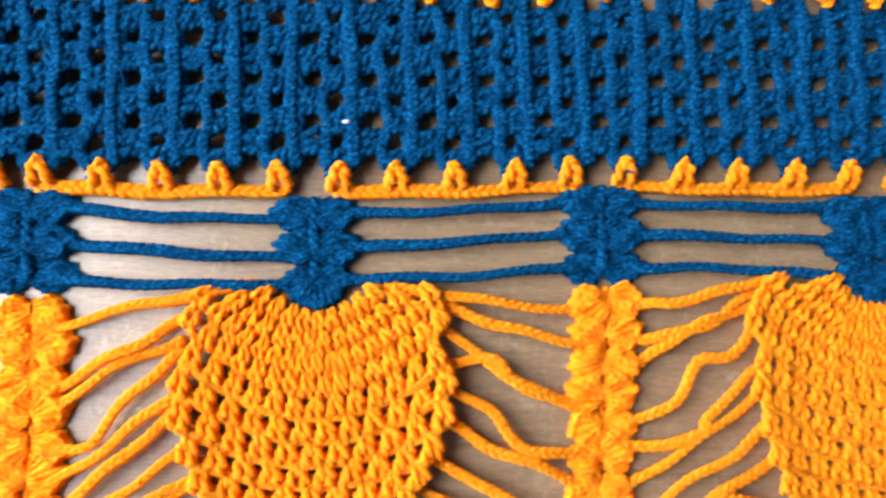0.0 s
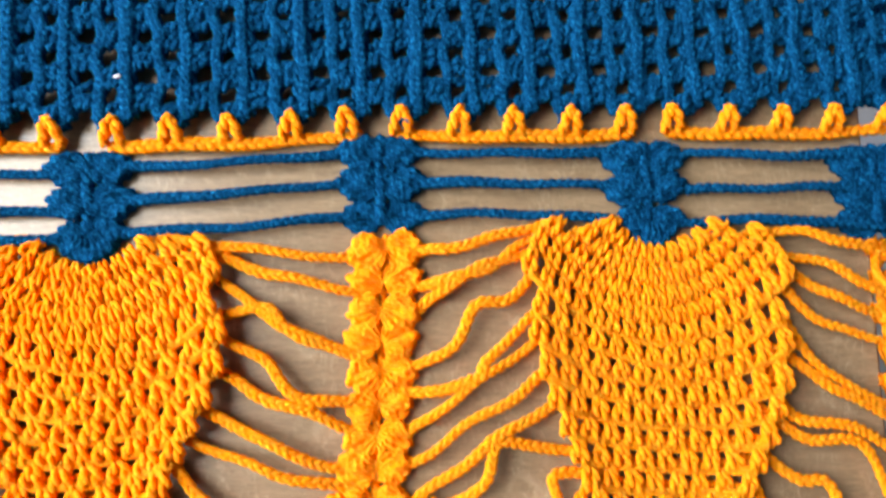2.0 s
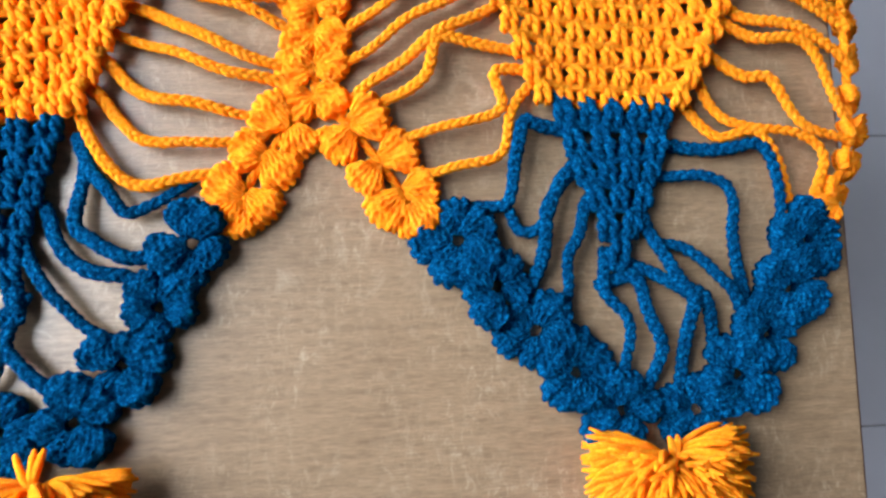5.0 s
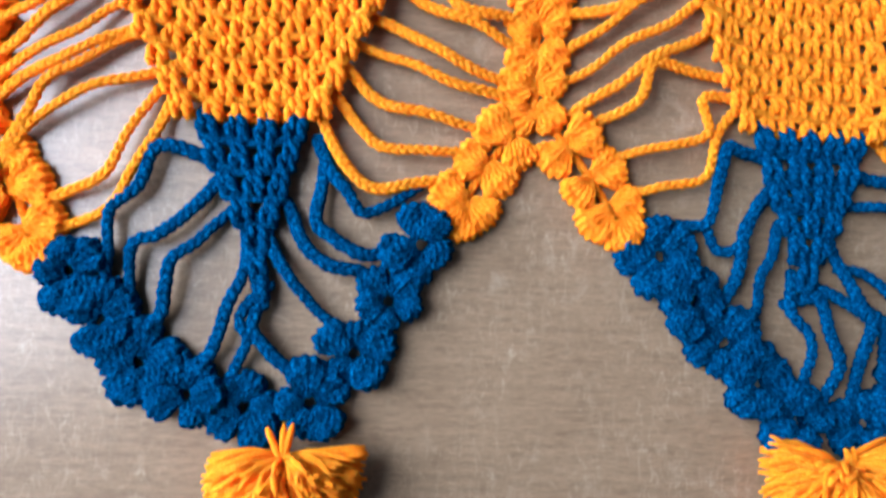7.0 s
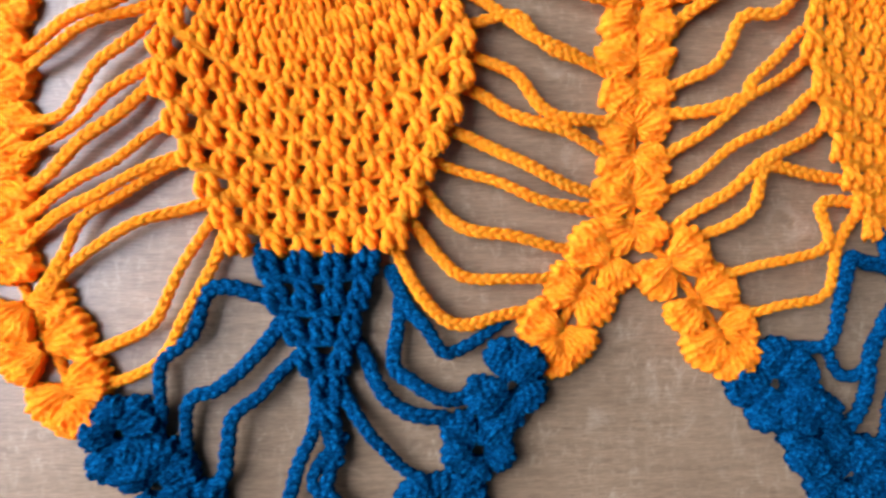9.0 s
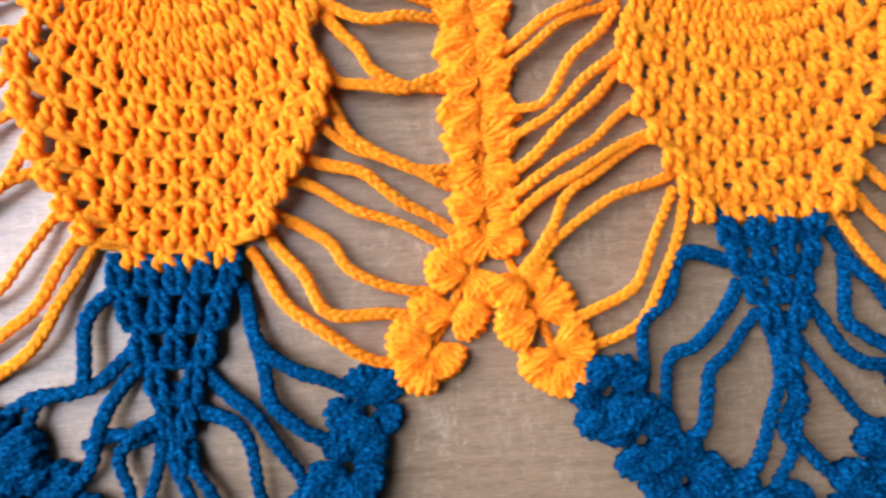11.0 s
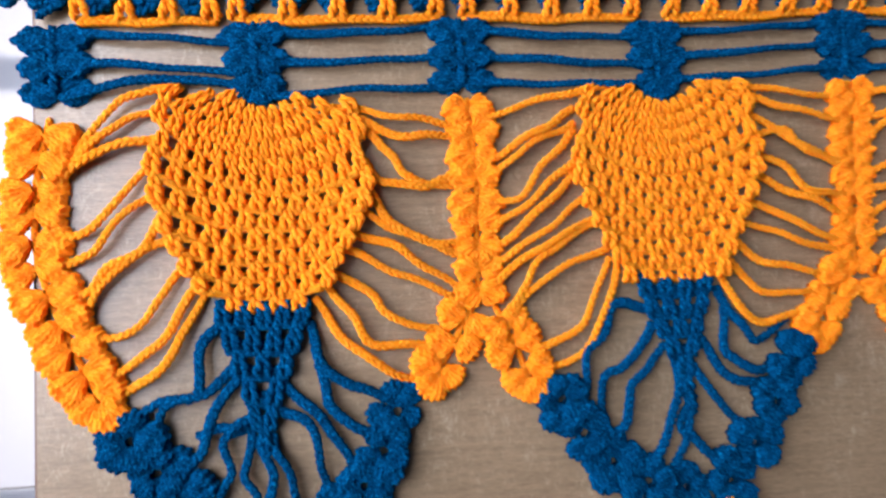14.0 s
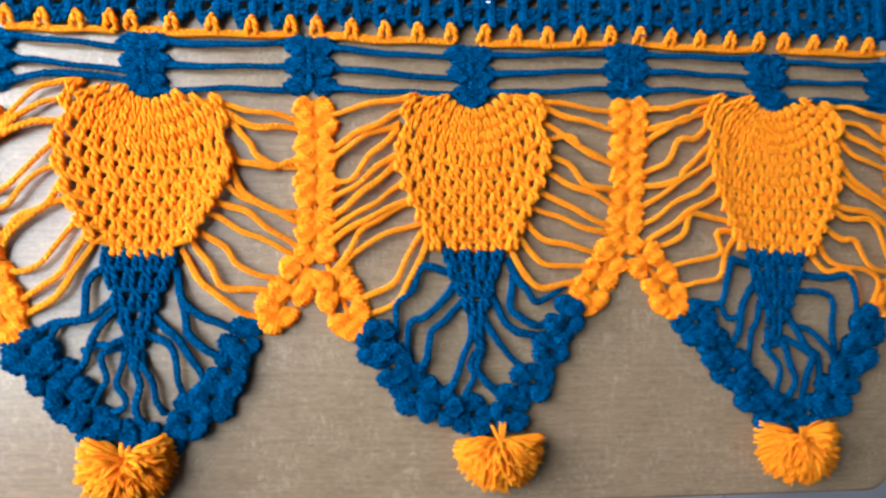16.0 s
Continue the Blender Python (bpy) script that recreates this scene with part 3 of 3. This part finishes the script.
def pompom(parent, cx, cy, r, seed, arc=100.0, tilt=270.0, count=600):
    """Cut strands that fan out from the tie at (cx, cy)."""
    g = random.Random(seed)
    y = Yarn()
    o = np.array([cx, cy, 9.0])
    for k in range(count):
        a = radians(tilt + g.uniform(-arc, arc))
        e = math.asin(g.uniform(-0.3, 0.99) ** 1)
        le = r * g.uniform(0.84, 1.06)
        d = np.array([math.cos(a) * math.cos(e), math.sin(a) * math.cos(e), max(-0.2, math.sin(e)) * 0.75])
        bend = np.array([g.uniform(-1, 1), g.uniform(-1, 1), g.uniform(0.2, 1.4)]) * 2.4
        down = np.array([math.cos(radians(tilt)), math.sin(radians(tilt)), -0.3]) * g.uniform(0, 4)
        p = spline([o, o + d * le * 0.5 + bend, o + d * le + down], 3.0)
        p[:, 2] = np.maximum(p[:, 2], 1.2)
        y.tube(p, g.uniform(0.95, 1.2), 5)
    for k in range(3):
        a = radians(tilt + 180 + g.uniform(-28, 28))
        q = o + (0, 0, 4)
        c = np.array([math.cos(a), math.sin(a), 0])
        y.tube(spline([q - c * 3, q + c * 4 + (0, 0, 2), q + c * g.uniform(7, 13)], 2), 1.25, 5)
    tagged(y.link("pompom", ORANGE, parent, "fluffy cut orange yarn pompom"), kind="stuff")


def scallop(left, right, mid, rows, wide, label):
    y = Yarn()
    worked(y, left, right, mid, rows, wide, 3.0, 1.0, 1.2, 5.5, True, least=6.6, saw=3.4)
    return y.link("scallop", ORANGE, valance, label)


def fan_body(parent, left, right, mid, rows):
    y = Yarn()
    worked(y, left, right, mid, rows, (9.4, 8.6), 3.4, 1.02, open_from=0.0, least=6.0, narrowing=True)
    tagged(y.link("fan_top", BLUE, parent, "blue stitched top of the fan"), kind="stuff")


A = scallop([(-105, 14), (-136, 15), (-145, -12), (-139, -46), (-130, -67), (-118, -85)], [(-74, 10), (-50, 4), (-44, -30), (-53, -51), (-64, -68), (-75, -88)],
            [(-93, 4), (-93, -18), (-93, -38), (-95, -56), (-96, -72), (-97, -89)], 12, (6.0, 9.4), "orange crocheted heart with open stitch rows")
B = scallop([(79, 8), (56, 6), (46, -18), (49, -47), (57, -68), (70, -90)], [(118, 8), (140, 4), (147, -22), (141, -49), (132, -67), (117, -91)],
            [(98, -3), (97, -23), (96, -42), (95, -59), (94, -75), (94, -92)], 12, (6.0, 9.4), "orange crocheted heart with fine stitch rows")
C = scallop([(282, 4), (253, 6), (245, -21), (250, -52), (257, -76), (267, -97)], [(317, 2), (338, -2), (343, -30), (338, -62), (328, -84), (313, -102)],
            [(297, -6), (295, -28), (294, -47), (293, -64), (292, -82), (290, -100)], 13, (5.8, 7.8), "orange crocheted heart with dense stitch rows")
strand(A, ORANGE, (-134, 14), (-148, 11), (-158, 3), (-171, -11))
strand(A, ORANGE, (-144, 2), (-156, -2), (-165, -10), (-173, -16))
strand(A, ORANGE, (-141, -8), (-156, -11), (-169, -16), (-178, -23))
strand(A, ORANGE, (-143, -22), (-154, -31), (-168, -47), (-182, -46))
strand(A, ORANGE, (-143, -33), (-155, -42), (-169, -57), (-180, -60))
strand(A, ORANGE, (-138, -41), (-145, -54), (-161, -63), (-169, -72), (-175, -72))
strand(A, ORANGE, (-133, -53), (-151, -59), (-163, -69), (-170, -79))
strand(A, ORANGE, (-134, -69), (-142, -78), (-153, -91), (-169, -92))
strand(A, ORANGE, (-127, -75), (-139, -93), (-151, -103), (-161, -108))
strand(A, ORANGE, (-126, -82), (-137, -101), (-152, -114), (-156, -116))
strand(A, ORANGE, (-56, 1), (-36, -4), (-13, -8))
strand(A, ORANGE, (-51, -3), (-34, -13), (-11, -14))
strand(A, ORANGE, (-49, -8), (-37, -21), (-31, -33), (-13, -37))
strand(A, ORANGE, (-46, -28), (-41, -34), (-26, -37), (-14, -35))
strand(A, ORANGE, (-49, -36), (-40, -52), (-25, -62), (-14, -64))
strand(A, ORANGE, (-55, -45), (-38, -56), (-15, -67))
strand(A, ORANGE, (-57, -56), (-41, -63), (-29, -71), (-17, -81))
strand(A, ORANGE, (-60, -64), (-42, -74), (-17, -87))
strand(A, ORANGE, (-66, -75), (-53, -82), (-44, -95), (-24, -102))
strand(A, ORANGE, (-68, -81), (-61, -93), (-52, -106), (-33, -109))
strand(A, ORANGE, (-73, -90), (-62, -106), (-46, -119), (-37, -124))
strand(B, ORANGE, (13, -6), (38, 0), (69, 5))
strand(B, ORANGE, (12, -26), (27, -18), (47, -8))
strand(B, ORANGE, (9, -35), (24, -24), (46, -14))
strand(B, ORANGE, (9, -47), (22, -45), (35, -30), (47, -19))
strand(B, ORANGE, (8, -59), (28, -46), (48, -31))
strand(B, ORANGE, (7, -68), (27, -55), (47, -37))
strand(B, ORANGE, (8, -75), (30, -63), (49, -51))
strand(B, ORANGE, (7, -84), (23, -73), (54, -59))
strand(B, ORANGE, (10, -99), (20, -88), (29, -74), (54, -62))
strand(B, ORANGE, (13, -102), (28, -85), (58, -74))
strand(B, ORANGE, (27, -115), (44, -108), (59, -82))
strand(B, ORANGE, (30, -126), (49, -115), (63, -88))
strand(B, ORANGE, (121, 5), (150, -1), (187, -6))
strand(B, ORANGE, (143, -4), (162, -11), (189, -18))
strand(B, ORANGE, (145, -14), (164, -29), (186, -39))
strand(B, ORANGE, (143, -23), (156, -22), (167, -31), (186, -40))
strand(B, ORANGE, (145, -33), (156, -40), (168, -52), (186, -56))
strand(B, ORANGE, (142, -44), (161, -54), (184, -64))
strand(B, ORANGE, (136, -56), (153, -64), (169, -74), (184, -77))
strand(B, ORANGE, (132, -65), (152, -74), (178, -83))
strand(B, ORANGE, (126, -74), (141, -86), (170, -93))
strand(B, ORANGE, (120, -82), (130, -93), (143, -102), (169, -101))
strand(B, ORANGE, (116, -89), (126, -108), (138, -115), (155, -112))
strand(C, ORANGE, (212, -5), (229, -3), (251, 2))
strand(C, ORANGE, (211, -16), (228, -14), (246, -5))
strand(C, ORANGE, (213, -23), (228, -13), (246, -8))
strand(C, ORANGE, (210, -44), (219, -39), (229, -26), (241, -23), (247, -17))
strand(C, ORANGE, (206, -53), (227, -51), (233, -43), (245, -33))
strand(C, ORANGE, (207, -65), (225, -53), (246, -41))
strand(C, ORANGE, (206, -76), (227, -64), (249, -52))
strand(C, ORANGE, (209, -87), (228, -74), (251, -62))
strand(C, ORANGE, (212, -93), (227, -85), (236, -72), (257, -77))
strand(C, ORANGE, (220, -104), (238, -102), (253, -96), (253, -85), (263, -85))
strand(C, ORANGE, (226, -117), (248, -114), (256, -100), (262, -92))
strand(C, ORANGE, (337, -4), (355, -6), (380, -14))
strand(C, ORANGE, (342, -12), (359, -18), (382, -30))
strand(C, ORANGE, (343, -16), (355, -27), (378, -36))
strand(C, ORANGE, (342, -24), (352, -37), (379, -46))
strand(C, ORANGE, (342, -38), (351, -54), (375, -68))
strand(C, ORANGE, (340, -49), (350, -58), (376, -73))
strand(C, ORANGE, (335, -57), (340, -71), (362, -75), (376, -87))
strand(C, ORANGE, (331, -69), (341, -77), (361, -81), (373, -103))
strand(C, ORANGE, (327, -81), (337, -91), (348, -94), (359, -110), (371, -115))
strand(C, ORANGE, (323, -88), (330, -107), (355, -112), (365, -122), (361, -131))
strand(C, ORANGE, (316, -99), (325, -111), (343, -114), (350, -136))
fan_column(A, [(1, 3.5), (2, -30), (0, -60), (-2, -93)], 9)
fan_column(B, [(199, 2.5), (196, -28), (194, -54), (190, -95)], 9)
petal_run(A, ORANGE, [(-4, -92), (-14, -108), (-26, -126)], 12.8, -1)
petal_run(B, ORANGE, [(5, -94), (12, -112), (20, -132)], 12.8, 1)
petal_run(B, ORANGE, [(187, -92), (172, -110), (164, -124)], 12.8, -1)
petal_run(C, ORANGE, [(198, -94), (211, -112), (221, -130)], 12.8, 1)
petal_run(A, ORANGE, [(-183, 4), (-190, -28), (-191, -60), (-180, -94), (-168, -122)], 11.5, -1, 15.5, 2.2, 2.6, 0.95)
petal_run(C, ORANGE, [(380, -4), (380, -50), (379, -95), (375, -120), (364, -138)], 12.5, 1, 10, 2.2, 2.6, 0.45, True, 0.9)
fan_body(A, [(-122, -80), (-117, -103), (-110, -126), (-104, -148)], [(-75, -82), (-84, -106), (-93, -128), (-100, -148)], [(-98, -83), (-100, -106), (-102, -128), (-102, -149)], 6)
fan_body(B, [(71, -85), (77, -104), (84, -122), (90, -138), (92, -153)], [(115, -86), (109, -105), (103, -122), (98, -138), (97, -153)], [(93, -88), (93, -106), (94, -122), (94, -138), (95, -154)], 7)
fan_body(C, [(268, -92), (273, -114), (279, -133), (284, -152)], [(314, -96), (308, -118), (300, -135), (292, -150)], [(291, -95), (291, -117), (290, -134), (288, -153)], 6)
strand(A, BLUE, (-117, -91), (-125, -101), (-130, -120), (-143, -123), (-151, -126), reach=(5, 8))
strand(A, BLUE, (-114, -111), (-122, -119), (-136, -122), (-145, -128), (-145, -138), reach=(5, 8))
strand(A, BLUE, (-110, -115), (-121, -127), (-127, -139), (-130, -147), (-138, -152), reach=(5, 8))
strand(A, BLUE, (-109, -135), (-116, -136), (-123, -137), reach=(5, 8))
strand(A, BLUE, (-112, -139), (-119, -143), (-118, -157), (-124, -169), reach=(5, 8))
strand(A, BLUE, (-109, -145), (-111, -158), (-108, -169), (-113, -172), reach=(5, 8))
strand(A, BLUE, (-104, -147), (-100, -160), (-101, -174), (-98, -184), reach=(5, 8))
strand(A, BLUE, (-98, -146), (-94, -157), (-90, -170), reach=(5, 8))
strand(A, BLUE, (-99, -130), (-87, -135), (-80, -143), (-80, -158), (-77, -165), reach=(5, 8))
strand(A, BLUE, (-90, -123), (-80, -134), (-71, -146), (-68, -155), reach=(5, 8))
strand(A, BLUE, (-76, -118), (-73, -131), (-64, -141), (-57, -145), reach=(5, 8))
strand(A, BLUE, (-79, -98), (-75, -113), (-67, -121), (-53, -129), reach=(5, 8))
strand(B, BLUE, (75, -102), (66, -100), (59, -101), (55, -112), (47, -121), (44, -136), (42, -142), reach=(5, 8))
strand(B, BLUE, (78, -113), (72, -122), (63, -128), (54, -131), (51, -139), (52, -147), reach=(5, 8))
strand(B, BLUE, (83, -123), (75, -132), (65, -137), (64, -146), (62, -157), (56, -159), reach=(5, 8))
strand(B, BLUE, (89, -131), (89, -142), (86, -152), (79, -165), (72, -176), reach=(5, 8))
strand(B, BLUE, (95, -149), (89, -157), (90, -165), (87, -172), reach=(5, 8))
strand(B, BLUE, (94, -150), (92, -159), (97, -169), (103, -175), reach=(5, 8))
strand(B, BLUE, (98, -131), (103, -141), (108, -150), (117, -158), reach=(5, 8))
strand(B, BLUE, (105, -122), (109, -131), (116, -139), (129, -144), reach=(5, 8))
strand(B, BLUE, (116, -111), (115, -124), (118, -131), (126, -136), (135, -137), reach=(5, 8))
strand(B, BLUE, (117, -101), (123, -114), (129, -123), (137, -121), (143, -118), reach=(5, 8))
strand(C, BLUE, (276, -107), (265, -103), (259, -102), (257, -114), (252, -128), (240, -130), reach=(3, 2))
strand(C, BLUE, (276, -118), (268, -127), (262, -138), (255, -139), (252, -131), reach=(5, 2))
strand(C, BLUE, (276, -120), (268, -127), (263, -142), (258, -156), reach=(5, 8))
strand(C, BLUE, (279, -133), (273, -143), (270, -156), reach=(5, 8))
strand(C, BLUE, (283, -152), (283, -163), (288, -174), (287, -186), reach=(5, 8))
strand(C, BLUE, (284, -158), (292, -158), (296, -168), (298, -182), (293, -194), reach=(5, 8))
strand(C, BLUE, (290, -153), (300, -157), (310, -165), (309, -176), (305, -190), reach=(5, 8))
strand(C, BLUE, (299, -135), (302, -150), (307, -160), (317, -167), (317, -178), reach=(5, 8))
strand(C, BLUE, (304, -148), (316, -152), (322, -162), (330, -174), reach=(5, 8))
strand(C, BLUE, (304, -123), (324, -127), (329, -133), (327, -146), (330, -159), reach=(5, 8))
strand(C, BLUE, (312, -114), (330, -116), (342, -117), (345, -129), (344, -148), (344, -159), reach=(5, 8))
for who, line in ((A, [(-160, -134), (-145, -156), (-128, -178), (-110, -192)]), (A, [(-42, -134), (-55, -160), (-71, -178), (-90, -194)]),
                  (B, [(30, -137), (46, -163), (66, -181), (92, -189)]), (B, [(152, -131), (138, -154), (123, -175), (108, -190)]),
                  (C, [(232, -137), (249, -161), (267, -184), (286, -203)]), (C, [(356, -146), (343, -170), (328, -189), (306, -205)])):
    rosette_run(who, BLUE, line, 16.5, 14.8)
pompom(A, -106, -199, 26, 1, 125)
pompom(B, 103, -204, 27, 2, 96)
pompom(C, 295, -216, 27, 3, 118)

strand(A, ORANGE, (-104, -184), (-103, -192), (-105, -200), z0=1.6, z1=2.0, reach=(1, 1))

# ---- a fleck of lint on the band ----
fluff = Yarn()
for k in range(9):
    a, b = rng.uniform(0, 3.14), rng.uniform(-0.6, 0.6)
    fluff.tube(spline([(108.6 - 1.6 * math.cos(a), 61.4 - 0.7 * math.sin(a), 8.2), (108.6 + b, 61.4 + b * 0.5, 8.6), (108.6 + 1.6 * math.cos(a), 61.4 + 0.7 * math.sin(a), 8.2)], 0.8), 0.16, 4)
tagged(fluff.link("lint", METAL), "tiny white fluff caught on the blue band", "lint")

# ---- floor tiles ----
def tile_of(w, d, made={}):
    key = (round(w, 3), round(d, 3))
    if key not in made:
        bm = bmesh.new()
        box_mesh(bm, 0.0, w, 0.0, d, -0.008, 0.0)
        bmesh.ops.bevel(bm, geom=bm.edges[:], offset=0.0012, segments=1, affect="EDGES")
        made[key] = bpy.data.meshes.new("tile")
        bm.to_mesh(made[key])
        bm.free()
        made[key].materials.append(TILE)
    return made[key]


for i in range(-1, 8):
    for j in range(-4, 7):
        x0, y0 = -0.640 + 0.45 * i, -0.360 + 0.45 * j
        x1, y1 = min(x0 + 0.447, X1), min(y0 + 0.447, Y1)
        x0, y0 = max(x0, X0), max(y0, Y0)
        if x1 - x0 > 0.01 and y1 - y0 > 0.01:
            tile = new("tile", tile_of(x1 - x0, y1 - y0))
            tile.parent = floor
            tile.location = (x0, y0, 0)
